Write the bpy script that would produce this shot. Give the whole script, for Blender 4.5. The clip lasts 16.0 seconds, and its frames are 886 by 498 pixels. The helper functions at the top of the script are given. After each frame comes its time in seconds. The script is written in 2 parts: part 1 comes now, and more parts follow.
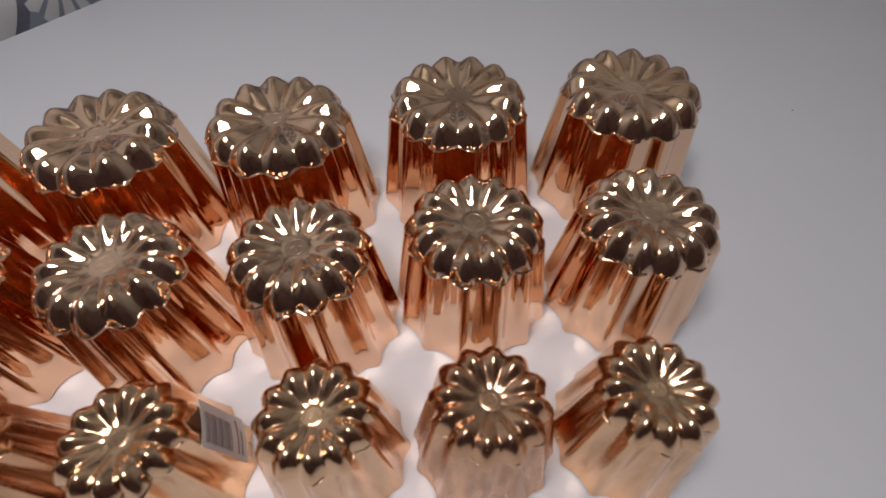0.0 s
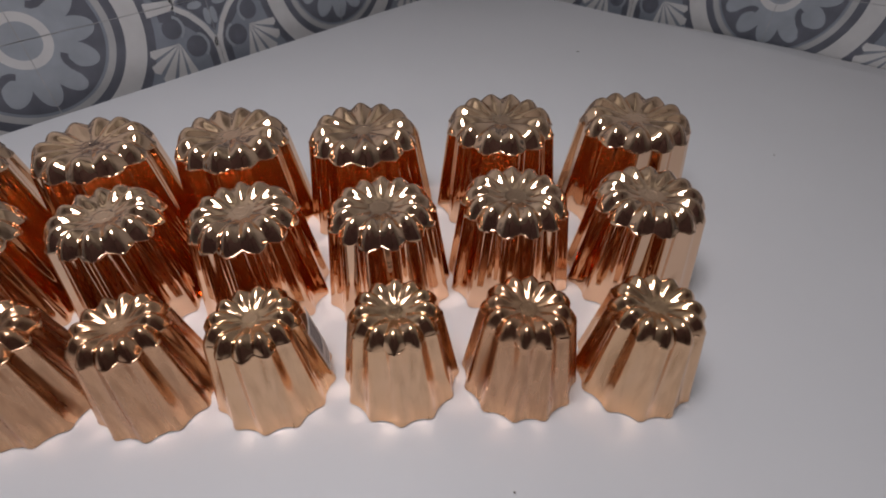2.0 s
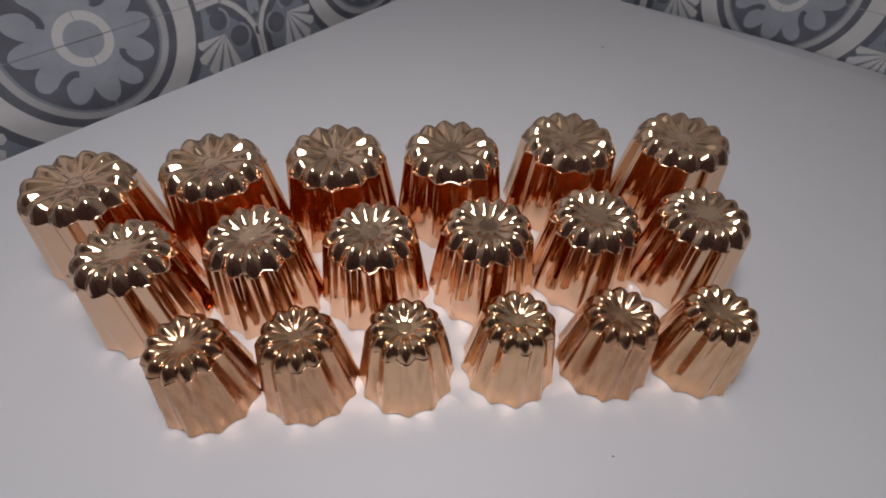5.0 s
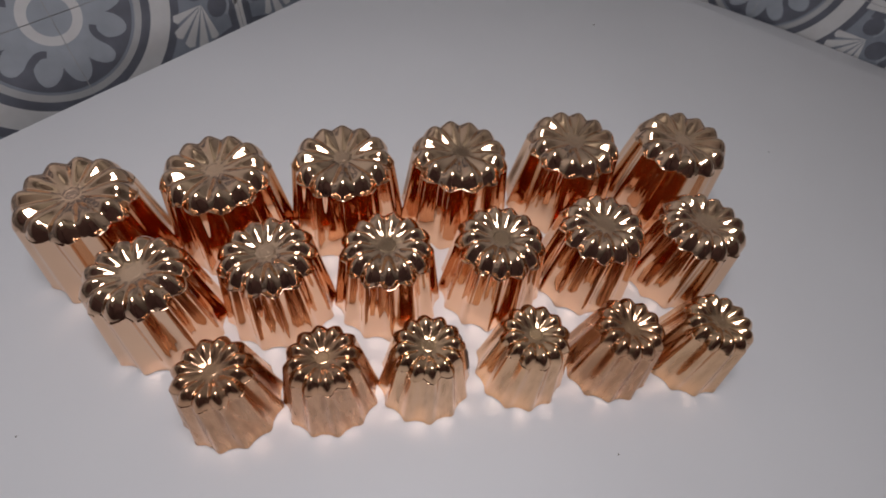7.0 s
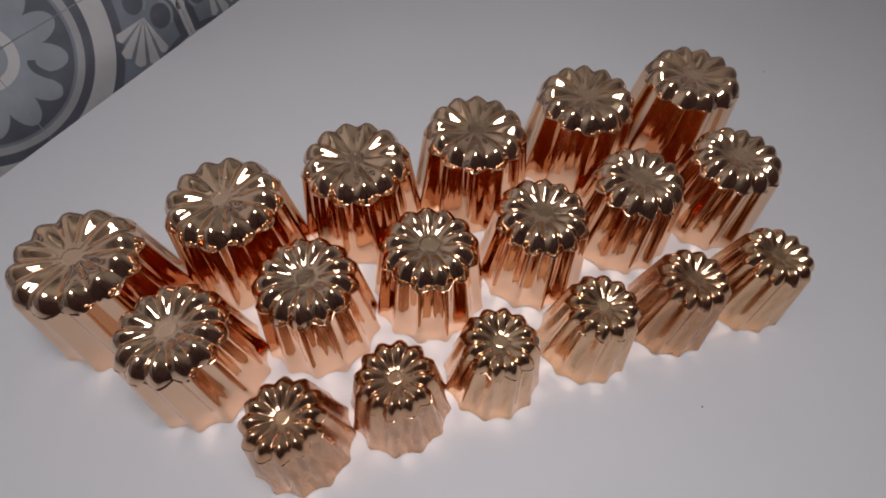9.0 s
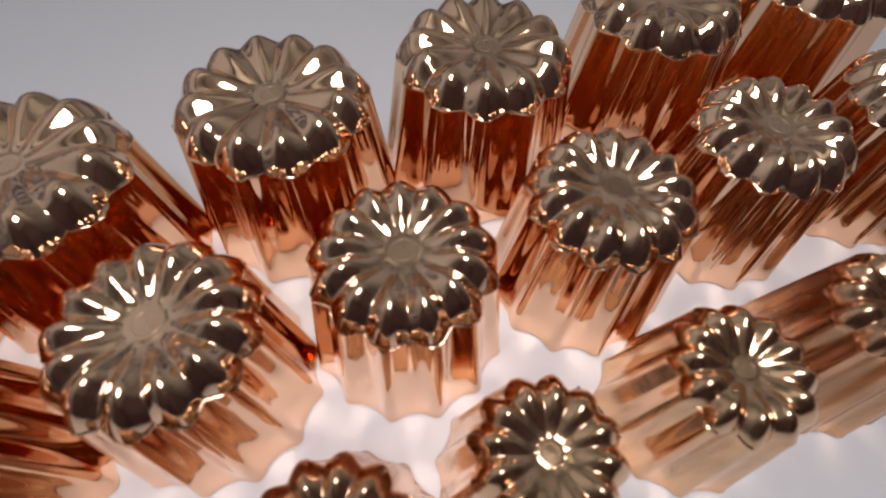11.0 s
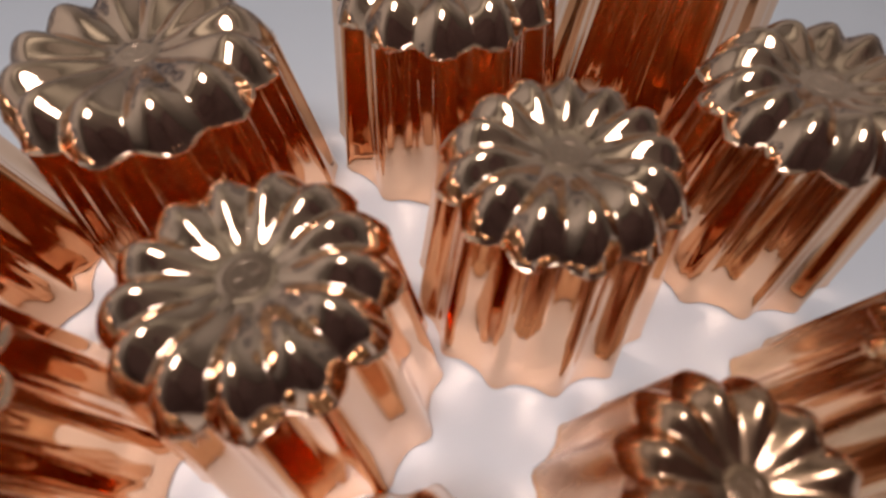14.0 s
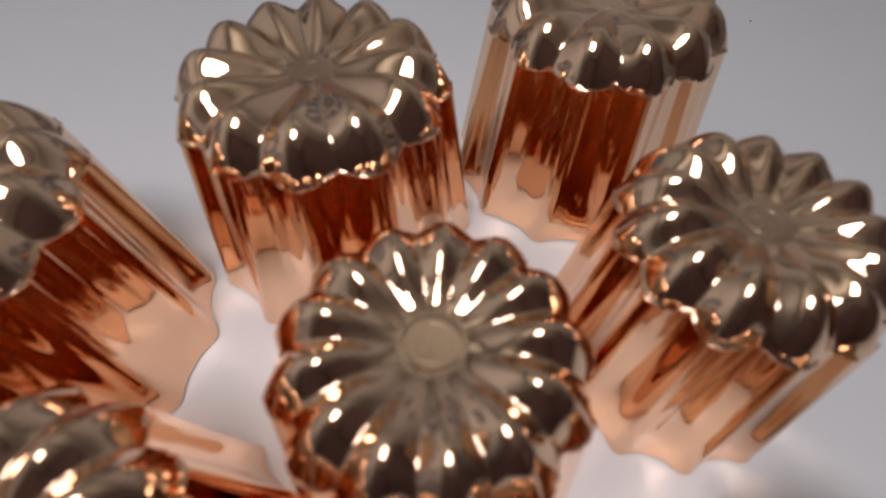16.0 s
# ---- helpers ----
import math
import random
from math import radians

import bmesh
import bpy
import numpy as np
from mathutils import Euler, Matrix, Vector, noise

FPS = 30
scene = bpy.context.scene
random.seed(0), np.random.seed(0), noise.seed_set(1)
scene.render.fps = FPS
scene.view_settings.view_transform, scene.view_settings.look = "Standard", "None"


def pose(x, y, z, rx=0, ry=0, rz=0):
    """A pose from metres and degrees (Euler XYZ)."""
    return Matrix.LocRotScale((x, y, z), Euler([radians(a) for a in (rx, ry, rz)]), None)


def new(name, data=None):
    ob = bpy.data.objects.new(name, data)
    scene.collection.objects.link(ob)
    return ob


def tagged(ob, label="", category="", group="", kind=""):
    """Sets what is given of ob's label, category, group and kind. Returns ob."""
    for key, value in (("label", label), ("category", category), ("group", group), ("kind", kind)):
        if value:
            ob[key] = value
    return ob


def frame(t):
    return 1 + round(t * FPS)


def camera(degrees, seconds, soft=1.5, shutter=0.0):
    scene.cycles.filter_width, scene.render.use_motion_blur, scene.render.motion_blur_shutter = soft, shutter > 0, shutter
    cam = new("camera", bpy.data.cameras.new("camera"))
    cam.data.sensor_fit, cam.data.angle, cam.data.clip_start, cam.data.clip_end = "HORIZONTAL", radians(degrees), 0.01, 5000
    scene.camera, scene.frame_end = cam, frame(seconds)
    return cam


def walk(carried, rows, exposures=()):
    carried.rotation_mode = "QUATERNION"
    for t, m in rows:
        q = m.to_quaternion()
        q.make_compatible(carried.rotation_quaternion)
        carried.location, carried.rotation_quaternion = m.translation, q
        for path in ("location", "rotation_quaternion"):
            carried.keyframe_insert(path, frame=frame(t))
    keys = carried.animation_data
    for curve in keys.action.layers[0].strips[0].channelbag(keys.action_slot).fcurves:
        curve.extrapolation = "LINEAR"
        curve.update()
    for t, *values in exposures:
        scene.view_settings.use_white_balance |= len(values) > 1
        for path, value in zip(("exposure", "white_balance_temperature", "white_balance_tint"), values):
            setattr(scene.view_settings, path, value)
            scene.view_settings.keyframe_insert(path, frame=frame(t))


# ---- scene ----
cam = camera(84.4, 16.0, soft=1.75)
cam.data.dof.use_dof, cam.data.dof.focus_distance, cam.data.dof.aperture_fstop = True, 0.20, 18.0
# seconds, x, y, z, turns about x, y, z
ROWS = [
    (0.0, 0.0601, -0.1336, 0.1436, 36.51, 0.66, -9.11),
    (0.4, 0.0648, -0.1507, 0.1450, 40.03, 0.48, -8.20),
    (0.5, 0.0628, -0.1549, 0.1451, 41.00, 0.51, -7.95),
    (0.8, 0.0576, -0.1654, 0.1462, 43.40, 0.91, -7.78),
    (1.0, 0.0547, -0.1734, 0.1461, 44.83, 0.78, -6.95),
    (1.1, 0.0533, -0.1764, 0.1457, 45.42, 0.59, -6.55),
    (1.5, 0.0476, -0.1832, 0.1455, 46.79, 0.43, -6.08),
    (2.0, 0.0415, -0.1899, 0.1462, 47.35, 0.64, -5.95),
    (2.5, 0.0278, -0.1965, 0.1477, 46.83, 0.21, -6.33),
    (3.0, 0.0080, -0.2000, 0.1545, 46.47, -0.44, -6.68),
    (3.5, -0.0015, -0.2014, 0.1642, 45.84, -1.15, -7.20),
    (4.0, -0.0089, -0.1992, 0.1730, 45.23, -1.78, -6.71),
    (4.2, -0.0096, -0.1979, 0.1755, 44.80, -1.52, -7.12),
    (6.4, -0.0216, -0.1735, 0.2002, 37.52, -4.29, -10.26),
    (6.5, -0.0226, -0.1725, 0.2010, 37.39, -4.41, -10.50),
    (7.0, -0.0310, -0.1682, 0.2036, 36.27, -4.75, -11.50),
    (7.5, -0.0346, -0.1672, 0.2056, 35.13, -4.62, -13.30),
    (8.0, -0.0406, -0.1616, 0.2104, 33.95, -3.00, -16.37),
    (8.5, -0.0487, -0.1542, 0.2064, 33.43, -2.14, -19.72),
    (9.0, -0.0552, -0.1464, 0.1962, 33.57, -1.20, -22.58),
    (11.4, -0.0256, -0.0877, 0.0990, 31.50, -1.67, -24.23),
    (11.5, -0.0241, -0.0860, 0.0939, 31.97, -1.03, -24.80),
    (12.0, -0.0155, -0.0840, 0.0908, 33.14, -0.51, -24.15),
    (12.5, -0.0045, -0.0875, 0.0928, 33.81, 0.25, -23.29),
    (13.0, 0.0107, -0.0896, 0.0913, 34.52, -0.55, -24.56),
    (13.5, 0.0270, -0.0921, 0.0934, 34.28, -0.33, -24.89),
    (14.0, 0.0420, -0.0904, 0.0935, 34.08, 0.42, -25.32),
    (14.5, 0.0560, -0.0891, 0.0936, 33.88, -0.18, -25.19),
    (14.9, 0.0697, -0.0886, 0.0943, 33.93, 0.52, -25.38),
    (15.0, 0.0714, -0.0882, 0.0947, 33.82, 0.54, -25.95),
    (15.2, 0.0736, -0.0860, 0.0939, 33.81, 0.33, -26.94),
    (15.5, 0.0761, -0.0807, 0.0925, 34.59, -0.24, -27.65),
    (15.6, 0.0754, -0.0793, 0.0923, 34.80, -0.42, -27.76),
    (16.0, 0.0706, -0.0711, 0.0920, 35.58, -0.69, -28.23),
]
walk(cam, [(t, pose(x, y, z, rx, ry, rz)) for t, x, y, z, rx, ry, rz in ROWS], [(0.0, 0.06), (2.0, -0.03), (3.5, -0.04), (9.2, -0.1), (11.3, 0.18), (14.5, 0.18), (16.0, 0.2)])

scene.cycles.caustics_reflective = True
scene.cycles.blur_glossy, scene.cycles.sample_clamp_indirect = 0.3, 4.5
scene.cycles.max_bounces, scene.cycles.glossy_bounces, scene.cycles.diffuse_bounces = 16, 10, 6
# ---- light: one ceiling lamp over the table, a fill added for the ceiling, a dim room round it ----
world = bpy.data.worlds.new("room_air")
scene.world = world
world.use_nodes = True
world.node_tree.nodes["Background"].inputs[0].default_value = (0.55, 0.6, 0.7, 1)
world.node_tree.nodes["Background"].inputs[1].default_value = 0.02

LAMP = (-0.03, -0.13, 0.475)
lamp_data = bpy.data.lights.new("lamp_light", "AREA")
lamp_data.shape, lamp_data.size, lamp_data.size_y = "RECTANGLE", 0.18, 0.14
lamp_data.energy, lamp_data.color = 1.14, (0.953, 0.932, 0.985)
lamp = new("lamp_light", lamp_data)
lamp.matrix_world = pose(LAMP[0], LAMP[1], LAMP[2] - 0.002, 0, 0, 41)

# added fill, aimed up to brighten the ceiling; not a light of the lamp
fill_data = bpy.data.lights.new("ceiling_fill", "AREA")
fill_data.shape, fill_data.size, fill_data.size_y = "RECTANGLE", 0.18, 0.14
fill_data.energy, fill_data.color = 2.4, (1.0, 0.965, 0.91)
fill = new("ceiling_fill", fill_data)
fill.matrix_world = pose(LAMP[0], LAMP[1], LAMP[2] + 0.028, 180, 0, 41)

# ---- materials ----
def material(name):
    m = bpy.data.materials.new(name)
    m.use_nodes = True
    return m, m.node_tree, m.node_tree.nodes["Principled BSDF"]


def noise_node(tree, scale, detail=3.0, kind="Object"):
    co = tree.nodes.new("ShaderNodeTexCoord")
    n = tree.nodes.new("ShaderNodeTexNoise")
    n.inputs["Scale"].default_value, n.inputs["Detail"].default_value = scale, detail
    tree.links.new(co.outputs[kind], n.inputs["Vector"])
    return n


def ramp(tree, source, stops):
    r = tree.nodes.new("ShaderNodeValToRGB")
    while len(r.color_ramp.elements) < len(stops):
        r.color_ramp.elements.new(0.5)
    for e, (p, c) in zip(r.color_ramp.elements, stops):
        e.position, e.color = p, (*c, 1) if len(c) == 3 else c
    tree.links.new(source, r.inputs[0])
    return r.outputs[0]


def bump(tree, bsdf, source, strength, distance):
    b = tree.nodes.new("ShaderNodeBump")
    b.inputs["Strength"].default_value, b.inputs["Distance"].default_value = strength, distance
    tree.links.new(source, b.inputs["Height"])
    tree.links.new(b.outputs[0], bsdf.inputs["Normal"])


def copper(name, clean, worn, rough_lo, rough_hi):
    m, tree, b = material(name)
    b.inputs["Metallic"].default_value = 1.0
    big, fine = noise_node(tree, 60, 4), noise_node(tree, 420, 2)
    tree.links.new(ramp(tree, big.outputs[0], [(0.3, clean), (0.75, worn)]), b.inputs["Base Color"])
    mr = tree.nodes.new("ShaderNodeMapRange")
    mr.inputs[1].default_value, mr.inputs[2].default_value = 0.35, 0.75
    mr.inputs[3].default_value, mr.inputs[4].default_value = rough_lo, rough_hi
    tree.links.new(big.outputs[0], mr.inputs[0])
    tree.links.new(mr.outputs[0], b.inputs["Roughness"])
    bump(tree, b, fine.outputs[0], 0.05, 0.0001)
    return m


def smudged(m, film, amount_more):
    """Dull finger marks drawn down the side, over the metal."""
    tree = m.node_tree
    b = tree.nodes["Principled BSDF"]
    co = tree.nodes.new("ShaderNodeTexCoord")
    mp = tree.nodes.new("ShaderNodeMapping")
    mp.inputs["Scale"].default_value = (1.0, 1.0, 0.10)
    n = tree.nodes.new("ShaderNodeTexNoise")
    n.inputs["Scale"].default_value, n.inputs["Detail"].default_value = 300.0, 6.0
    tree.links.new(co.outputs["Object"], mp.inputs[0])
    tree.links.new(mp.outputs[0], n.inputs["Vector"])
    info = tree.nodes.new("ShaderNodeObjectInfo")
    shift = tree.nodes.new("ShaderNodeMath")
    shift.operation = "MULTIPLY_ADD"
    shift.inputs[1].default_value, shift.inputs[2].default_value = 0.12, amount_more - 0.06
    tree.links.new(info.outputs["Random"], shift.inputs[0])
    add = tree.nodes.new("ShaderNodeMath")
    tree.links.new(n.outputs[0], add.inputs[0])
    tree.links.new(shift.outputs[0], add.inputs[1])
    marks = ramp(tree, add.outputs[0], [(0.38, (0, 0, 0)), (0.70, (0.8, 0.8, 0.8))])
    # the fluted side is marked, the top stays clean
    sep = tree.nodes.new("ShaderNodeSeparateXYZ")
    tree.links.new(co.outputs["Object"], sep.inputs[0])
    held = tree.nodes.new("ShaderNodeMapRange")
    held.inputs[1].default_value, held.inputs[2].default_value = 0.0295, 0.0315
    held.inputs[3].default_value, held.inputs[4].default_value = 1.0, 0.1
    tree.links.new(sep.outputs[2], held.inputs[0])
    both = tree.nodes.new("ShaderNodeMath")
    both.operation = "MULTIPLY"
    tree.links.new(marks, both.inputs[0])
    tree.links.new(held.outputs[0], both.inputs[1])
    amount = both.outputs[0]
    for socket, value in (("Base Color", (*film, 1)), ("Roughness", 0.42)):
        mix = tree.nodes.new("ShaderNodeMix")
        old = b.inputs[socket].links[0].from_socket
        mix.data_type = "RGBA" if socket == "Base Color" else "FLOAT"
        ins = [q for q in mix.inputs if q.enabled]
        outs = [q for q in mix.outputs if q.enabled]
        tree.links.new(amount, ins[0])
        tree.links.new(old, ins[1])
        ins[2].default_value = value
        tree.links.new(outs[0], b.inputs[socket])
    # yellow heat tint in an uneven band by the mouth
    wander = tree.nodes.new("ShaderNodeMath")
    wander.operation = "MULTIPLY_ADD"
    wander.inputs[1].default_value = 0.012
    tree.links.new(n.outputs[0], wander.inputs[0])
    tree.links.new(sep.outputs[2], wander.inputs[2])
    band = tree.nodes.new("ShaderNodeMapRange")
    band.inputs[1].default_value, band.inputs[2].default_value = 0.0065, 0.0135
    band.inputs[3].default_value, band.inputs[4].default_value = 0.4, 0.0
    tree.links.new(wander.outputs[0], band.inputs[0])
    tint = tree.nodes.new("ShaderNodeMix")
    tint.data_type = "RGBA"
    ins = [q for q in tint.inputs if q.enabled]
    outs = [q for q in tint.outputs if q.enabled]
    tree.links.new(band.outputs[0], ins[0])
    tree.links.new(b.inputs["Base Color"].links[0].from_socket, ins[1])
    ins[2].default_value = (0.88, 0.56, 0.32, 1)
    tree.links.new(outs[0], b.inputs["Base Color"])
    return m


def plain(name, colour, rough, variation=0.12, scale=40, relief=0.0):
    m, tree, b = material(name)
    n = noise_node(tree, scale, 5)
    lo = tuple(c * (1 - variation) for c in colour)
    hi = tuple(min(1, c * (1 + variation)) for c in colour)
    tree.links.new(ramp(tree, n.outputs[0], [(0.3, lo), (0.7, hi)]), b.inputs["Base Color"])
    b.inputs["Roughness"].default_value = rough
    if relief:
        fine = noise_node(tree, scale * 9, 3)
        bump(tree, b, fine.outputs[0], 0.3, relief)
    return m


COPPER = copper("polished_copper", (0.87, 0.594, 0.408), (0.825, 0.549, 0.378), 0.035, 0.07)
STAMPED = copper("stamped_copper", (0.86, 0.60, 0.41), (0.70, 0.47, 0.31), 0.28, 0.40)
BRASSY = smudged(copper("handled_copper", (0.85, 0.56, 0.36), (0.77, 0.49, 0.29), 0.10, 0.19), (0.52, 0.325, 0.19), -0.05)
DULL = smudged(copper("dull_copper", (0.78, 0.475, 0.295), (0.67, 0.385, 0.225), 0.14, 0.24), (0.47, 0.27, 0.16), 0.06)
TIN = plain("tin_lining", (0.55, 0.54, 0.52), 0.35)
PAPER = plain("white_sheet", (0.74, 0.735, 0.75), 0.55, 0.02, 9, 0.00004)
TABLE = plain("table_board", (0.70, 0.69, 0.68), 0.5, 0.05)
GROUT = plain("grout", (0.48, 0.47, 0.46), 0.9, 0.15, 120, 0.0002)
TILE_MID = plain("tile_blue_grey", (0.30, 0.33, 0.38), 0.30, 0.10, 70)
TILE_PETAL = plain("tile_pale_blue", (0.405, 0.44, 0.485), 0.30, 0.10, 70)
TILE_DARK = plain("tile_navy", (0.155, 0.163, 0.195), 0.30, 0.16, 70)
TILE_WHITE = plain("tile_white", (0.75, 0.74, 0.73), 0.30, 0.06, 70)
TILE_GREY = plain("tile_light_grey", (0.54, 0.54, 0.54), 0.30, 0.08, 70)
PLASTER = plain("plaster", (0.67, 0.69, 0.68), 0.8, 0.06, 3)
CEILING = plain("ceiling_paint", (0.80, 0.775, 0.77), 0.85, 0.04, 3)
DARK_WALL = plain("dark_wall", (0.43, 0.31, 0.34), 0.7, 0.15, 3)
FLOOR = plain("floor_boards", (0.10, 0.08, 0.065), 0.5, 0.2, 6)
LABEL_WHITE = plain("label_paper", (0.80, 0.81, 0.83), 0.5, 0.03)
LABEL_INK = plain("label_ink", (0.22, 0.22, 0.24), 0.6, 0.1)
CRUMB = plain("crumb", (0.20, 0.18, 0.16), 0.8)
LAMP_CASE = plain("lamp_case", (0.75, 0.75, 0.75), 0.4, 0.03)


def linked(name, bm, mats, smooth=False):
    me = bpy.data.meshes.new(name)
    bm.normal_update()
    bm.to_mesh(me)
    bm.free()
    for m in mats:
        me.materials.append(m)
    if smooth:
        me.polygons.foreach_set("use_smooth", [True] * len(me.polygons))
    return new(name, me)


def part(name, bm, mats, parent, label="", smooth=False):
    ob = linked(name, bm, mats, smooth)
    ob.parent = parent
    if label:
        ob["label"] = label
    return ob


def box(bm, x0, y0, z0, x1, y1, z1, mat=0):
    vs = [bm.verts.new(p) for p in ((x0, y0, z0), (x1, y0, z0), (x1, y1, z0), (x0, y1, z0), (x0, y0, z1), (x1, y0, z1), (x1, y1, z1), (x0, y1, z1))]
    for f in ((0, 3, 2, 1), (4, 5, 6, 7), (0, 1, 5, 4), (1, 2, 6, 5), (2, 3, 7, 6), (3, 0, 4, 7)):
        bm.faces.new([vs[i] for i in f]).material_index = mat


# ---- the corner of the kitchen: s runs along one tiled wall, d towards it ----
CORNER = pose(0, 0, 0, 0, 0, 41)
WALL_D, WALL_S = 0.222, 0.3927
T = 0.118
SEAM_S, SEAM_D, SEAM_Z, SEAM_Z2 = -0.048, -0.0785, 0.0417, 0.0345
EDGE_D = 0.205


def structure(name, bm, mats, label, category, smooth=False):
    ob = linked(name, bm, mats, smooth)
    ob.matrix_world = CORNER
    return tagged(ob, label, category, kind="structure")


def white_sheet():
    """A sheet over the table, its edge bent down a little towards the second wall."""
    bm = bmesh.new()
    ss = list(np.linspace(-0.9, 0.24, 24)) + list(np.linspace(0.255, 0.356, 14)) + [0.3590, 0.3600, 0.3608] + list(np.linspace(0.3630, 0.3695, 4)) + [0.371, 0.3716, 0.372]
    ds = list(np.linspace(-1.0, EDGE_D - 0.003, 40)) + [EDGE_D - 0.0012, EDGE_D - 0.0004, EDGE_D]
    grid = []
    for s in ss:
        row = []
        for d in ds:
            over = max(0.0, s - 0.360) / 0.012
            lift = -0.0052 * over
            end = min(0.3905, 0.379 - 0.11 * d)
            wave = 0.0006 * noise.noise((s * 9, d * 9, 0)) * min(1.0, max(0.0, (s - 0.2) / 0.1))
            row.append(bm.verts.new((s + over * (end - 0.372), d, lift + wave)))
        grid.append(row)
    for i in range(len(ss) - 1):
        for j in range(len(ds) - 1):
            bm.faces.new((grid[i][j], grid[i + 1][j], grid[i + 1][j + 1], grid[i][j + 1]))
    low = bmesh.ops.extrude_face_region(bm, geom=bm.faces[:])
    bmesh.ops.translate(bm, verts=[v for v in low["geom"] if isinstance(v, bmesh.types.BMVert)], vec=(0, 0, -0.0008))
    bmesh.ops.recalc_face_normals(bm, faces=bm.faces[:])
    ob = linked("paper_sheet", bm, [PAPER], True)
    ob.matrix_world = CORNER
    return tagged(ob, "large plain white paper sheet spread over the table", "paper sheet")


white_sheet()

table = tagged(new("table"), "white table pushed into the tiled corner", "table")
table.matrix_world = CORNER
bm = bmesh.new()
box(bm, -0.9, -1.0, -0.032, 0.358, EDGE_D - 0.001, -0.0012)
bmesh.ops.bevel(bm, geom=bm.edges[:], offset=0.002, segments=2, affect="EDGES")
part("tabletop", bm, [TABLE], table)
for lx, ly in ((-0.85, -0.95), (0.28, -0.95), (-0.85, 0.15), (0.28, 0.15)):
    bm = bmesh.new()
    box(bm, lx - 0.025, ly - 0.025, -0.75, lx + 0.025, ly + 0.025, -0.032)
    part("leg", bm, [TABLE], table)


def slab(name, x0, y0, z0, x1, y1, z1, mat, label, category):
    bm = bmesh.new()
    box(bm, x0, y0, z0, x1, y1, z1)
    return structure(name, bm, [mat], label, category)


R0 = -1.7
wall_1 = slab("wall_1", R0, WALL_D + 0.002, -0.75, WALL_S + 0.1, WALL_D + 0.12, 1.75, PLASTER, "plastered kitchen wall behind the patterned tiles", "wall")
wall_2 = slab("wall_2", WALL_S + 0.002, R0, -0.75, WALL_S + 0.12, WALL_D + 0.002, 1.75, PLASTER, "plastered kitchen wall meeting the first at the corner", "wall")
# wall_3 and wall_4 are unseen, set close and toned for the copper's reflections
slab("wall_3", R0 - 0.1, R0 - 0.1, -0.75, R0, WALL_D + 0.12, 1.75, DARK_WALL, "dark room wall, unseen, toned for the copper's reflections", "wall")
slab("wall_4", R0, R0 - 0.1, -0.75, WALL_S + 0.12, R0, 1.75, DARK_WALL, "dark room wall, unseen, toned for the copper's reflections", "wall")
slab("floor", R0, R0, -0.8, WALL_S + 0.12, WALL_D + 0.12, -0.75, FLOOR, "dark floor of the room", "floor")
slab("ceiling", R0 - 0.1, R0 - 0.1, 1.75, WALL_S + 0.12, WALL_D + 0.12, 1.8, CEILING, "plain off-white ceiling", "ceiling")


for wall, box_ends in ((wall_1, (SEAM_S - 5 * T, WALL_D + 0.00012, SEAM_Z - 2 * T, WALL_S - 0.003, WALL_D + 0.0015, SEAM_Z + T)),
                       (wall_2, (WALL_S + 0.00012, SEAM_D - 5 * T, SEAM_Z2 - 2 * T, WALL_S + 0.0015, WALL_D - 0.003, SEAM_Z2 + T))):
    bm = bmesh.new()
    box(bm, *box_ends)
    part("grout", bm, [GROUT], wall, "grey grout between the patterned tiles")


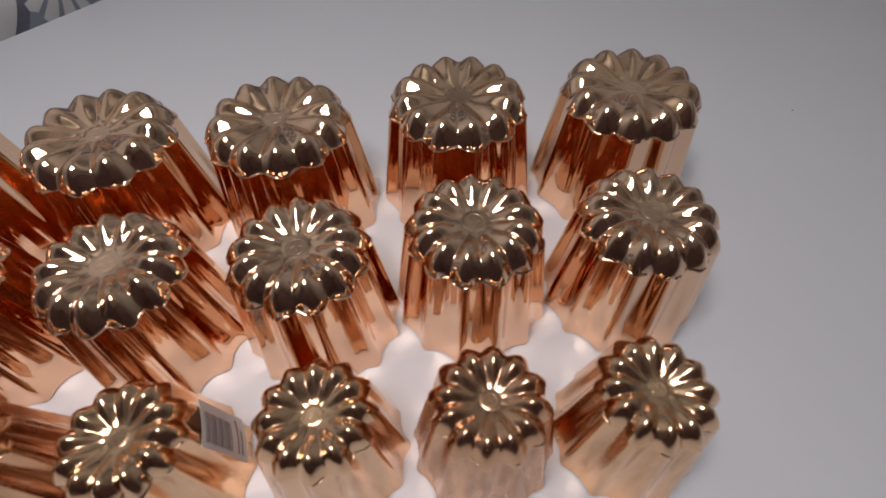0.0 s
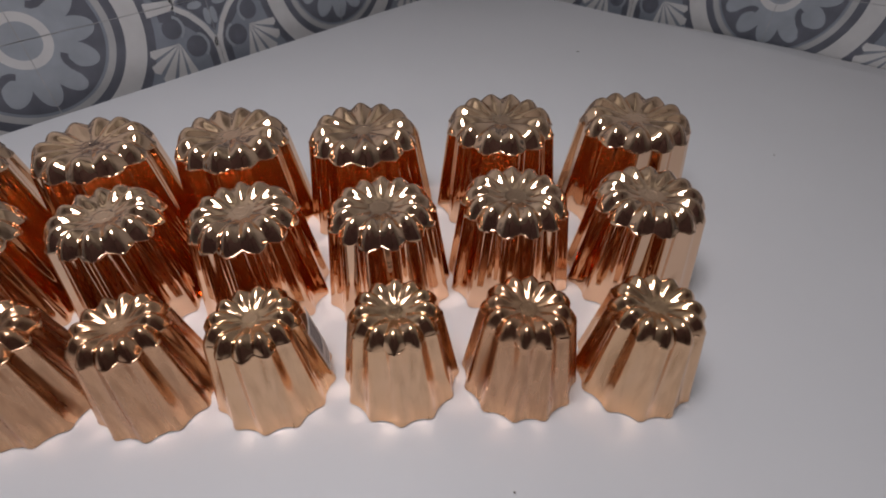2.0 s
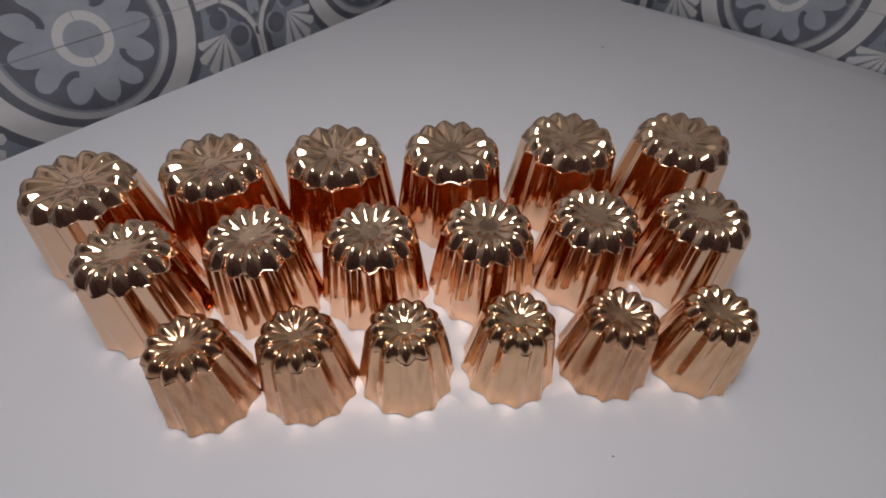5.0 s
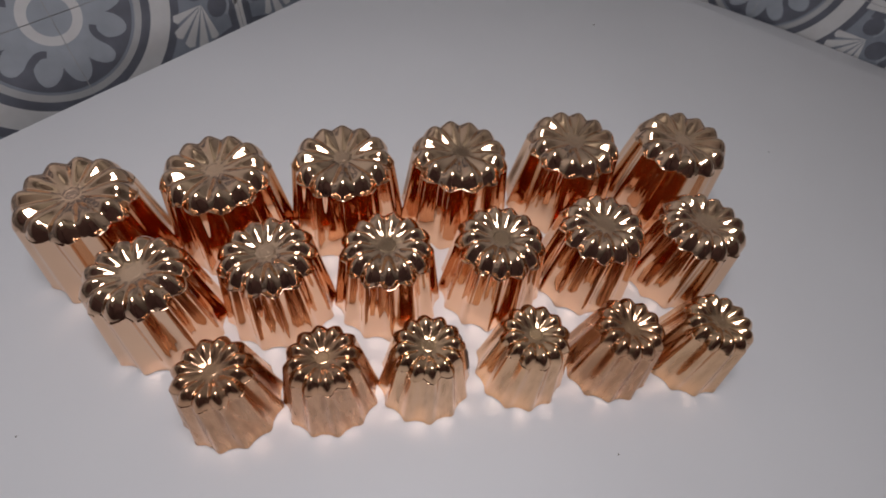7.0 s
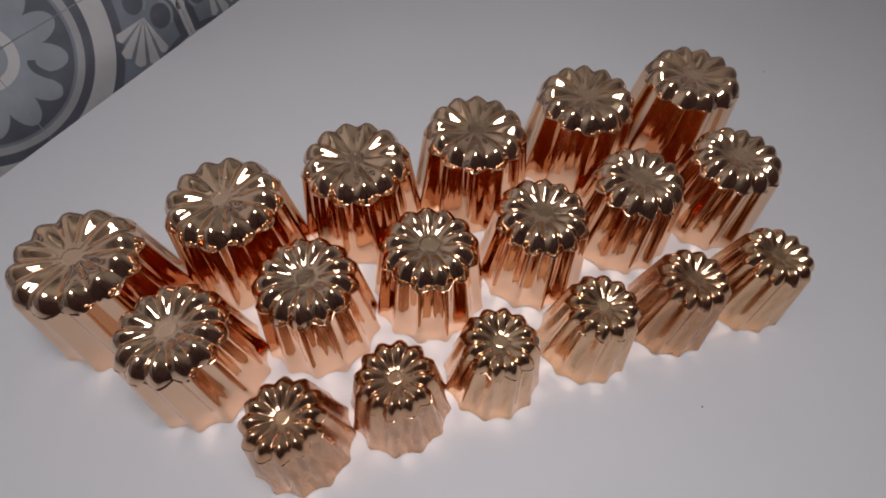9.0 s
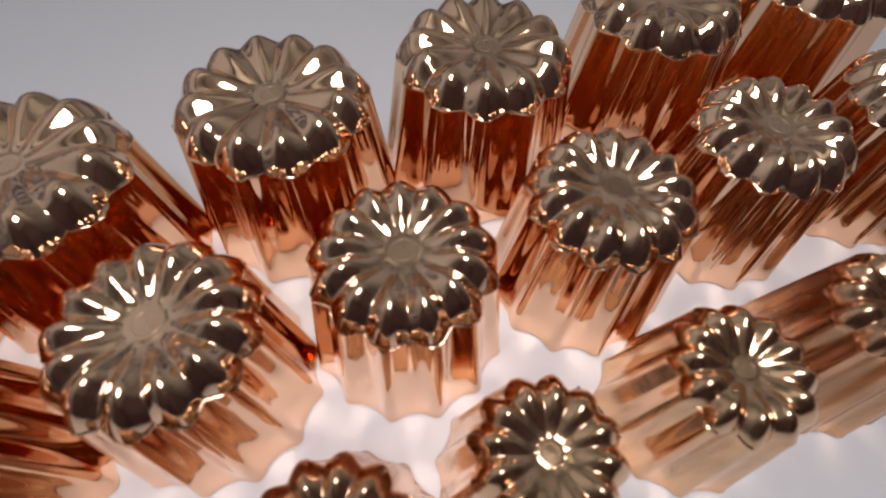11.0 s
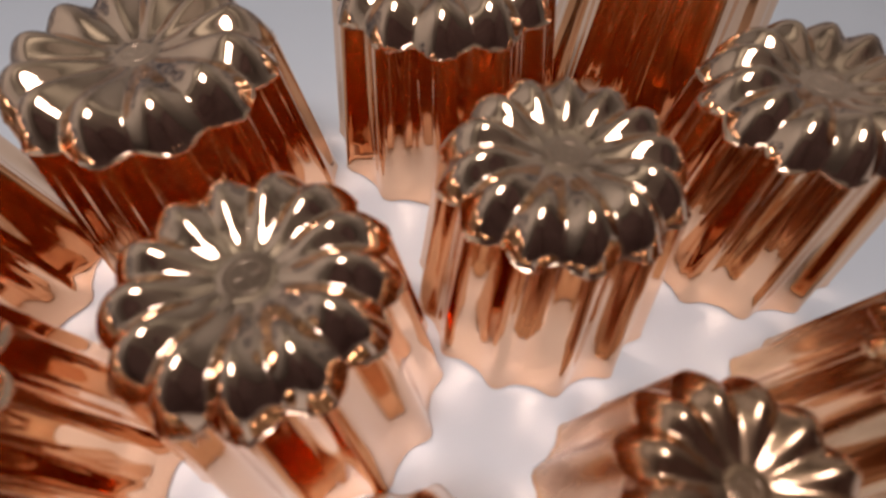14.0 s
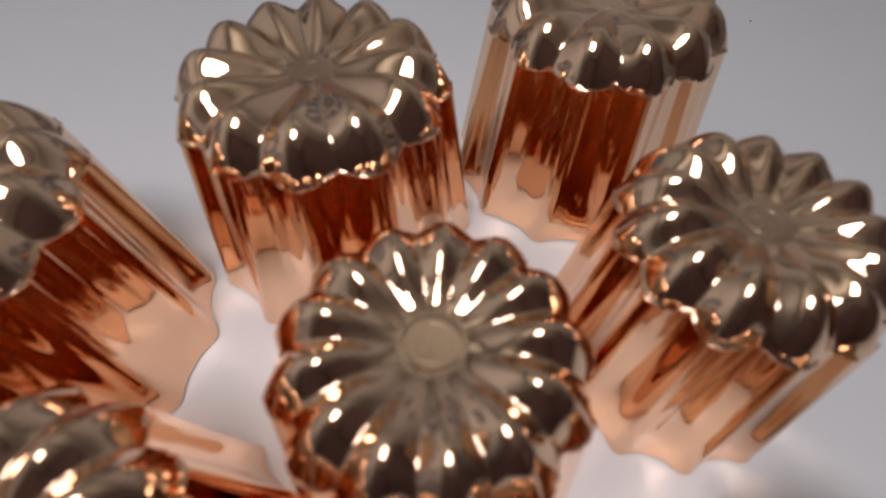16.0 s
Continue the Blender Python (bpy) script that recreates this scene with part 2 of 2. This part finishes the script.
# ---- the moulds ----
def mould_mesh(kind, seed):
    """A fluted cup standing on its mouth: stamped disc, ribbed dish, puffed shoulder with a beaded lobed edge, flared side, folded lip, tin inside."""
    n, mouth, side, crest_r, disc = kind["n"], kind["mouth"], kind["side"], kind["crest_r"], kind["disc"]
    zc, rise, drop, flute, end = kind["zc"], kind["rise"], kind["drop"], kind["flute"], kind["end"]
    zt = zc + rise
    zs, crest = zt - drop, 0.8 * flute * kind["puffed"]
    count = n * 24
    rng = random.Random(seed)
    off = Vector((rng.uniform(-9, 9), rng.uniform(-9, 9), rng.uniform(-9, 9)))
    uneven = [rng.uniform(0.93, 1.07) for _ in range(n)]

    # zone, radius, height, depth of the ribs; for the bead and the side: zone, offset or share of the way down
    rings = [("top", r * disc, zc + h, 0.0) for r, h in ((0.0, 0), (0.45, 0), (0.8, 0), (0.95, 0.00002), (1.02, -0.00008))]
    for k in range(1, 15):
        f = k / 14
        rings.append(("top", disc + (crest_r - disc) * f, zc + rise * (0.5 - 0.5 * math.cos(math.pi * f ** kind["bowl"])), crest * (0.04 + 0.96 * f ** kind["ribs"])))
    for k in range(1, 17):
        rings.append(("shoulder", k / 16, 0.0, 0.0))
    for out, down in ((0.00010, 0.00003), (0.00022, 0.00014), (0.00024, 0.00028), (0.00010, 0.00042)):
        rings.append(("bead", out * kind["bead"], down, 0.0))
    for k in (0, 0.04, 0.1, 0.2, *range(1, 15)):
        rings.append(("side", k / 14, 0.0, 0.0))
    rings += [("lip", mouth + 0.00004, 0.0007, 0.0), ("lip", mouth + 0.00006, 0.0003, 0.0), ("lip", mouth - 0.0001, 0.0, 0.0), ("lip", mouth - 0.0012, 0.0, 0.0)]
    outer = len(rings)
    rings += [("inner", mouth - 0.0014, 0.0015, flute), ("inner", side - 0.001, zs, flute), ("inner", crest_r, zt - 0.0025, 0.0), ("inner", 0.0, zc - 0.0012, 0.0)]

    def shoulder(q, ze):
        # a curve that leaves the crest level and meets the lobed edge at a slope, so that the edge stays a crease
        re = side + (mouth - side) * (1 - ze / zs)
        rc = re - (zt - ze) / kind["steep"]
        return crest_r * (1 - q) ** 2 + 2 * rc * q * (1 - q) + re * q * q, zt - (zt - ze) * q * q

    def profile(i):
        zone, r, z = rings[i][:3]
        return shoulder(r, zs) if zone == "shoulder" else (r, z)

    slopes = []
    for i, ring in enumerate(rings):
        nr, nz = 1.0, 0.0
        if ring[0] in ("top", "shoulder"):
            p, q = profile(max(0, i - 1)), profile(i + 1 if rings[i + 1][0] != "bead" else i)
            l = math.hypot(q[0] - p[0], q[1] - p[1]) or 1.0
            nr, nz = -(q[1] - p[1]) / l, (q[0] - p[0]) / l
        slopes.append((nr, nz))
    turns = []
    for k in range(count):
        a = 2 * math.pi * k / count
        c, half = math.cos(n * a), abs(math.cos(n * a / 2))
        turns.append((math.cos(a), math.sin(a), c, math.cos(2 * n * a), 0.45 * c + 0.55 * (2 * half ** 0.9 - 1), zs - kind["lobe"] * (2 * half - 1), uneven[int((k + 12) / 24) % n]))
    verts, faces, mats = [], [], []
    for i, (zone, r, z, depth) in enumerate(rings):
        nr, nz = slopes[i]
        for ca, sa, c, c2, rib, ze, u in turns:
            extra = 0.0
            if zone == "shoulder":
                q = r
                r0, z0 = shoulder(q, ze)
                move = (crest + (flute * kind["overhang"] - crest) * q * q) * rib * u
                nr, nz = slopes[i][0] * (1 - q ** 3) + q ** 3, slopes[i][1] * (1 - q ** 3)
            elif zone == "bead":
                z0 = ze - z
                r0 = side + (mouth - side) * (1 - z0 / zs)
                move, extra = flute * (kind["overhang"] + (1 - kind["overhang"]) * z / 0.00042) * rib * u, r
            elif zone == "side":
                z0 = (ze - 0.0005) * (1 - r) + 0.0012 * r
                low = 1 - z0 / zs
                r0 = side + (mouth - side) * low
                move = flute * (1 + (end - 1) * low) * (c + 0.22 * max(0.0, low) * c2) * u
            elif zone == "lip":
                r0, z0, move = r, z, flute * end * (c + 0.22 * c2) * u
            else:
                r0, z0, move = r, z, depth * (rib if zone == "top" else c) * u
            at = Vector((ca * r0, sa * r0, z0))
            low = min(1.0, max(0.0, 1 - z0 / zs))
            if zone in ("side", "lip"):
                move += kind["dent"] * (0.3 + 0.7 * low) * (noise.noise(Vector((at.x * 95, at.y * 95, 18 * (z0 - zs))) + off) + 0.10 * noise.noise(Vector((at.x * 420, at.y * 420, at.z * 22)) - off))
            elif zone in ("top", "shoulder"):
                move += kind["soft"] * min(1.0, r0 / disc) * noise.noise(at * 70 + off)
            elif zone == "bead":
                knock = noise.noise(at * 1150 + off)
                move += extra * (0.3 + 2.6 * max(-0.1, knock))
                z0 -= 0.00022 * noise.noise(at * 480 - off)
            rr = max(0.0, r0 + move * nr)
            verts.append((rr * ca, rr * sa, max(0.0, z0 + move * nz)))
    for i in range(len(rings) - 1):
        for k in range(count):
            k2 = (k + 1) % count
            faces.append((i * count + k, (i + 1) * count + k, (i + 1) * count + k2, i * count + k2))
            mats.append(0 if i < outer - 1 else 1)
    me = bpy.data.meshes.new("canele_mould")
    me.from_pydata(verts, [], faces)
    me.polygons.foreach_set("material_index", mats)
    me.polygons.foreach_set("use_smooth", [True] * len(faces))
    me.materials.append(kind["mat"])
    me.materials.append(TIN)
    me.update()
    return me


def stamp_ring(r, z, tube):
    """The maker's round stamp in the middle of the top: a raised ring with a small cross in it."""
    bm = bmesh.new()
    rows = []
    for i in range(28):
        a = 2 * math.pi * i / 28
        rows.append([bm.verts.new(((r + tube * math.cos(b)) * math.cos(a), (r + tube * math.cos(b)) * math.sin(a), z + 0.6 * tube * math.sin(b))) for b in (0, math.pi / 3, 2 * math.pi / 3, math.pi)])
    for i in range(28):
        for j in range(3):
            bm.faces.new((rows[i][j], rows[(i + 1) % 28][j], rows[(i + 1) % 28][j + 1], rows[i][j + 1]))
    for ca, sa in ((1, 0), (0, 1), (-1, 0), (0, -1)):
        ends = []
        for d in (0.2 * r, 0.72 * r):
            ends.append([bm.verts.new((ca * d - sa * w, sa * d + ca * w, z + h)) for w, h in ((-0.7 * tube, 0.0), (0.0, 0.5 * tube), (0.7 * tube, 0.0))])
        for j in range(2):
            bm.faces.new((ends[0][j], ends[1][j], ends[1][j + 1], ends[0][j + 1]))
    return bm


LARGE = dict(n=12, mouth=0.0276, side=0.0227, crest_r=0.0166, disc=0.0036, zc=0.0424, rise=0.0024, drop=0.0058, flute=0.0010, bowl=0.85, dent=0.00015, soft=4e-05, end=1.15, puffed=1.6, lobe=0.0004, bead=1.0, ribs=1.3, steep=2.1, overhang=1.0, mat=COPPER)
MEDIUM = dict(n=13, mouth=0.0235, side=0.0189, crest_r=0.0122, disc=0.0037, zc=0.0399, rise=0.0025, drop=0.0058, flute=0.0010, bowl=0.92, dent=0.00014, soft=4e-05, end=1.1, puffed=1.35, lobe=0.0004, bead=0.9, ribs=1.9, steep=2.1, overhang=1.0, mat=COPPER)
SMALL = dict(n=12, mouth=0.0187, side=0.0135, crest_r=0.0093, disc=0.0023, zc=0.0335, rise=0.0023, drop=0.0042, flute=0.0010, bowl=0.9, dent=0.00030, soft=0.00010, end=0.8, puffed=1.0, lobe=0.0002, bead=0.2, ribs=2.2, steep=2.1, overhang=1.0, mat=BRASSY)

ROW_LARGE = [(-0.1409, -0.0058, 1.7), (-0.0861, 0.0023, 9.8), (-0.0301, 0.0037, 25.6), (0.0259, 0.0013, 4), (0.0858, 0.0027, 4.2), (0.1449, -0.0032, 10.5)]
ROW_MEDIUM = [(-0.1127, -0.0473, 3.8), (-0.0645, -0.0444, 0.5), (-0.0164, -0.0477, 16.6), (0.0327, -0.0505, 5.5), (0.0813, -0.0498, 1), (0.1301, -0.0551, 16.4)]
ROW_SMALL = [(-0.0841, -0.089, 16), (-0.0456, -0.0903, 4), (-0.0067, -0.092, 26.7), (0.0357, -0.0939, 27), (0.0756, -0.0971, 13.6), (0.1143, -0.1008, 16.9)]

seed = 0
SMALL_THIRD = None
for kind, row, label, group in (
        (LARGE, ROW_LARGE, "large polished copper canele mould standing upside down on white paper", "large canele moulds"),
        (MEDIUM, ROW_MEDIUM, "medium polished copper canele mould standing upside down on white paper", "medium canele moulds"),
        (SMALL, ROW_SMALL, "small golden copper canele mould, duller with handling, upside down on paper", "small canele moulds")):
    for place, (x, y, turn) in enumerate(row):
        seed += 1
        dull = kind is SMALL and place in (0, 1, 4)
        mould = new("canele_mould", mould_mesh(dict(kind, mat=DULL) if dull else kind, seed))
        mould.matrix_world = pose(x, y, 0.0002, 0, 0, turn)
        tagged(mould, "small brownish copper canele mould, dull and finger-marked, upside down on paper" if dull else label, "baking mould", group)
        part("stamp", stamp_ring(0.66 * kind["disc"], kind["zc"], 0.00005), [STAMPED], mould, "round stamped maker's mark", True)
        if kind is SMALL and abs(x + 0.0067) < 1e-6:
            SMALL_THIRD = mould
            mould["label"] = "small golden copper canele mould with a barcode label on it"


def side_point(kind, f, extra):
    """A point of the side's ridges: f from the mouth (0) to the shoulder (1)."""
    zs = kind["zc"] + kind["rise"] - kind["drop"]
    return (kind["mouth"] + (kind["side"] - kind["mouth"]) * f + kind["flute"] + extra, zs * f)


def sticker(name, y0, y1, f0, f1, lift, mat, parent, label=""):
    """A thin printed patch that follows the side of a small mould."""
    bm = bmesh.new()
    quad = []
    for k in range(5):
        y = y0 + (y1 - y0) * k / 4
        for f in (f0, f1):
            r, z = side_point(SMALL, f, lift)
            quad.append((r - 14 * y * y, y, z))
    top = [bm.verts.new(p) for p in quad]
    low = [bm.verts.new((p[0] - 0.00008, p[1], p[2])) for p in quad]
    for k in range(4):
        i = 2 * k
        bm.faces.new((top[i], top[i + 2], top[i + 3], top[i + 1]))
        bm.faces.new((low[i], low[i + 1], low[i + 3], low[i + 2]))
        bm.faces.new((low[i], low[i + 2], top[i + 2], top[i]))
        bm.faces.new((low[i + 1], top[i + 1], top[i + 3], low[i + 3]))
    bm.faces.new((low[0], top[0], top[1], low[1]))
    bm.faces.new((low[8], low[9], top[9], top[8]))
    return part(name, bm, [mat], parent, label)


label = sticker("barcode_label", -0.0060, 0.0060, 0.20, 0.86, 0.0001, LABEL_WHITE, SMALL_THIRD, "white sticker printed with a grey barcode")
label.matrix_local = pose(0, 0, 0, 0, 0, 12 - 26.7)
for k in range(12):
    f = 0.44 + 0.032 * k
    sticker("printed_bar", -0.0046, 0.0030, f, f + (0.012, 0.02, 0.016)[k % 3], 0.00016, LABEL_INK, label)
sticker("printed_line", -0.0046, 0.0046, 0.33, 0.35, 0.00016, LABEL_INK, label)
sticker("printed_line", -0.0046, 0.0020, 0.27, 0.29, 0.00016, LABEL_INK, label)

# ---- specks on the paper ----
for x, y, r in ((0.1840, 0.1815, 0.0008), (0.0660, -0.1366, 0.0004), (0.2452, 0.0228, 0.0004), (-0.1627, -0.0883, 0.0004)):
    bm = bmesh.new()
    bmesh.ops.create_icosphere(bm, subdivisions=2, radius=r)
    for v in bm.verts:
        v.co = v.co * (1 + 0.35 * noise.noise(v.co * 1500 + Vector((x, y, 0)) * 99))
        v.co.z = v.co.z * 0.4 + 0.3 * r
    crumb = linked("crumb", bm, [CRUMB], True)
    crumb.location = (x, y, 0.0)
    tagged(crumb, "tiny dark crumb lying on the white paper", "crumb", "crumbs")


# ---- ceiling lamp ----
lamp_thing = tagged(new("ceiling_lamp"), "flat rectangular white lamp hanging over the table", "ceiling lamp")
lamp_thing.matrix_world = pose(*LAMP, 0, 0, 41)
bm = bmesh.new()
box(bm, -0.098, -0.078, 0.001, 0.098, 0.078, 0.025)
bmesh.ops.bevel(bm, geom=bm.edges[:], offset=0.004, segments=2, affect="EDGES")
part("housing", bm, [LAMP_CASE], lamp_thing)
bm = bmesh.new()
box(bm, -0.006, -0.006, 0.025, 0.006, 0.006, 1.274)
part("rod", bm, [LAMP_CASE], lamp_thing)


# ---- patterned cement tiles, a quarter of the medallion on each ----
def tile_mesh(name):
    bm = bmesh.new()
    g = 0.00024
    lo, hi = g, T - g

    def clamp(p):
        return (min(hi, max(lo, p[0])), min(hi, max(lo, p[1])))

    def flat(pts, layer, mat):
        out = []
        for p in pts:
            p = clamp(p)
            if not out or math.hypot(p[0] - out[-1][0], p[1] - out[-1][1]) > 1e-6:
                out.append(p)
        if len(out) > 2 and math.hypot(out[0][0] - out[-1][0], out[0][1] - out[-1][1]) < 1e-6:
            out.pop()
        if len(out) < 3:
            return
        area = sum(a[0] * b[1] - b[0] * a[1] for a, b in zip(out, out[1:] + out[:1]))
        if abs(area) < 1e-10:
            return
        if area < 0:
            out.reverse()
        bm.faces.new([bm.verts.new((x, y, layer * 0.00006)) for x, y in out]).material_index = mat

    def ring(inner, outer, layer, mat, a0=0.0, a1=90.0, centre=(0, 0), steps=48):
        for i in range(steps):
            a, b = math.radians(a0 + (a1 - a0) * i / steps), math.radians(a0 + (a1 - a0) * (i + 1) / steps)
            pts = []
            for rad, ang in ((inner, a), (outer, a), (outer, b), (inner, b)):
                r = rad(ang) if callable(rad) else rad
                pts.append((centre[0] + r * math.cos(ang), centre[1] + r * math.sin(ang)))
            flat(pts, layer, mat)

    def band(pts, width, layer, mat):
        for (x0, y0), (x1, y1) in zip(pts, pts[1:]):
            l = math.hypot(x1 - x0, y1 - y0)
            nx, ny = -(y1 - y0) / l * width / 2, (x1 - x0) / l * width / 2
            flat([(x0 + nx, y0 + ny), (x0 - nx, y0 - ny), (x1 - nx, y1 - ny), (x1 + nx, y1 + ny)], layer, mat)

    # 0 mid, 1 petal, 2 navy, 3 white, 4 light grey, 5 grout
    box(bm, g, g, -0.0018, T - g, T - g, 0.0, 0)
    ring(0.0, 0.045, 1, 2)
    ring(0.012, lambda a: 0.0295 + 0.0122 * abs(math.cos(6 * a)) ** 0.8, 2, 1, steps=120)
    # a hooked slot between the two middle petals
    hook = [(r * math.cos(math.radians(a)), r * math.sin(math.radians(a))) for r, a in ((0.0425, 43), (0.036, 42.5), (0.029, 43), (0.0245, 46), (0.0225, 51), (0.0222, 57))]
    band(hook, 0.0042, 3, 2)
    for k, (x, y) in enumerate(hook[1:-1]):
        flat([(x + 0.0021 * math.cos(i * math.pi / 5), y + 0.0021 * math.sin(i * math.pi / 5)) for i in range(10)], 3.2 + 0.1 * k, 2)
    flat([(r * math.cos(math.radians(a)), r * math.sin(math.radians(a))) for r, a in ((0.0435, 35), (0.0435, 53), (0.033, 47), (0.029, 45), (0.029, 41), (0.033, 40))], 3.8, 2)
    ring(0.0, 0.0112, 4, 1)
    ring(0.0112, 0.0167, 4, 3)
    ring(0.045, 0.0468, 1, 0)
    ring(0.0468, 0.0512, 1, 4)
    ring(0.0512, 0.0570, 1, 2)
    ring(0.0570, 0.0705, 1, 3)
    ring(0.0705, 0.0765, 1, 2)
    ring(0.0, 0.056, 1, 3, 180, 270, (T, T))
    ring(0.056, 0.061, 2, 2, 180, 270, (T, T))
    ring(0.061, 0.0655, 2, 3, 180, 270, (T, T))
    ring(0.0655, 0.070, 2, 2, 180, 270, (T, T))
    for m in (lambda p: p, lambda p: (p[1], p[0])):
        # dark edge and scrolls of the shell field
        band([m(p) for p in ((0.081, 0.0065), (0.093, 0.0068), (0.1065, 0.020), (0.1115, 0.030), (0.1115, 0.052))], 0.0058, 1, 2)
        for cx, cy, r in ((0.0875, 0.0150, 0.0070), (0.1010, 0.0305, 0.0078)):
            c = m((cx, cy))
            ring(0.0, r, 2, 2, 0, 360, c, 20)
            a0, a1 = (-70, 55) if m((1, 0)) == (1, 0) else (35, 160)
            ring(r * 1.02, r * 1.30, 3, 1, a0, a1, c, 14)
        # shell
        ax, ay = 0.0915, 0.0245
        for k in range(5):
            b0, b1 = 178 - k * 21, 178 - k * 21 - 15
            l = (0.024, 0.029, 0.031, 0.030, 0.026)[k]
            p0, p1 = math.radians(b0), math.radians(b1)
            flat([m((ax - 0.002, ay + 0.001)), m((ax + l * math.cos(p0), ay + l * math.sin(p0))), m((ax + 1.06 * l * math.cos((p0 + p1) / 2), ay + 1.06 * l * math.sin((p0 + p1) / 2))), m((ax + l * math.cos(p1), ay + l * math.sin(p1)))], 3, 3)
        # white stripes, and the dark lozenge between the medallions
        flat([m(p) for p in ((0.074, 0), (0.094, 0), (0.094, 0.0032), (0.074, 0.0046))], 4, 3)
        band([m(p) for p in ((0.0925, 0.0012), (0.103, 0.009), (0.111, 0.0185), (0.1155, 0.028), (0.1165, 0.034))], 0.0040, 4, 3)
        flat([m(p) for p in ((0.1148, 0.030), (T, 0.026), (T, 0.054), (0.1148, 0.054))], 4, 3)
        flat([m(p) for p in ((0.0965, 0), (T, 0), (T, 0.0235), (0.1125, 0.0155), (0.104, 0.0065))], 3, 2)
        for cx, cy, rx, ry in ((0.1085, 0.0035, 0.0055, 0.0026), (0.1155, 0.0125, 0.0026, 0.0060)):
            flat([m((cx + rx * math.cos(i * math.pi / 8), cy + ry * math.sin(i * math.pi / 8))) for i in range(16)], 4, 1)
    me = bpy.data.meshes.new(name)
    bm.normal_update()
    bm.to_mesh(me)
    bm.free()
    for mt in (TILE_MID, TILE_PETAL, TILE_DARK, TILE_WHITE, TILE_GREY, GROUT):
        me.materials.append(mt)
    return me


TILE = tile_mesh("tile")


def tiled(wall, origin, along, up, out, columns, rows, lo, hi):
    """Tiles on one wall, from lo to hi along it. A tile's own corner lies at a medallion's middle, so each is turned by its place in the pattern."""
    for i in columns:
        for j in rows:
            fx, fy = (i % 2 == 0), (j % 2 == 0)
            a = {(True, True): 0, (False, True): 1, (False, False): 2, (True, False): 3}[(fx, fy)]
            ci, cj = i + (0 if fx else 1), j + (0 if fy else 1)
            m = Matrix.Translation(origin + along * (ci * T) + up * (cj * T)) @ Matrix((along, up, out)).transposed().to_4x4() @ Matrix.Rotation(a * math.pi / 2, 4, "Z")
            mesh = TILE
            for bound, side in ((hi, 1), (lo, -1)):
                if (i * T if side < 0 else (i + 1) * T) * side > bound * side:
                    cut = bmesh.new()
                    cut.from_mesh(TILE)
                    inv = m.inverted()
                    bmesh.ops.bisect_plane(cut, geom=cut.verts[:] + cut.edges[:] + cut.faces[:], plane_co=inv @ (origin + along * bound), plane_no=inv.to_3x3() @ (along * side), clear_outer=True)
                    mesh = TILE.copy()
                    cut.to_mesh(mesh)
                    cut.free()
            ob = new("tile", mesh)
            ob.parent = wall
            ob.matrix_local = m


ROWS_UP = range(-2, 1)
tiled(wall_1, Vector((SEAM_S, WALL_D, SEAM_Z)), Vector((1, 0, 0)), Vector((0, 0, 1)), Vector((0, -1, 0)), range(-5, 4), ROWS_UP, -9, WALL_S - SEAM_S - 0.009)
tiled(wall_2, Vector((WALL_S, SEAM_D, SEAM_Z2)), Vector((0, -1, 0)), Vector((0, 0, 1)), Vector((-1, 0, 0)), range(-3, 5), ROWS_UP, SEAM_D - WALL_D + 0.001, 9)
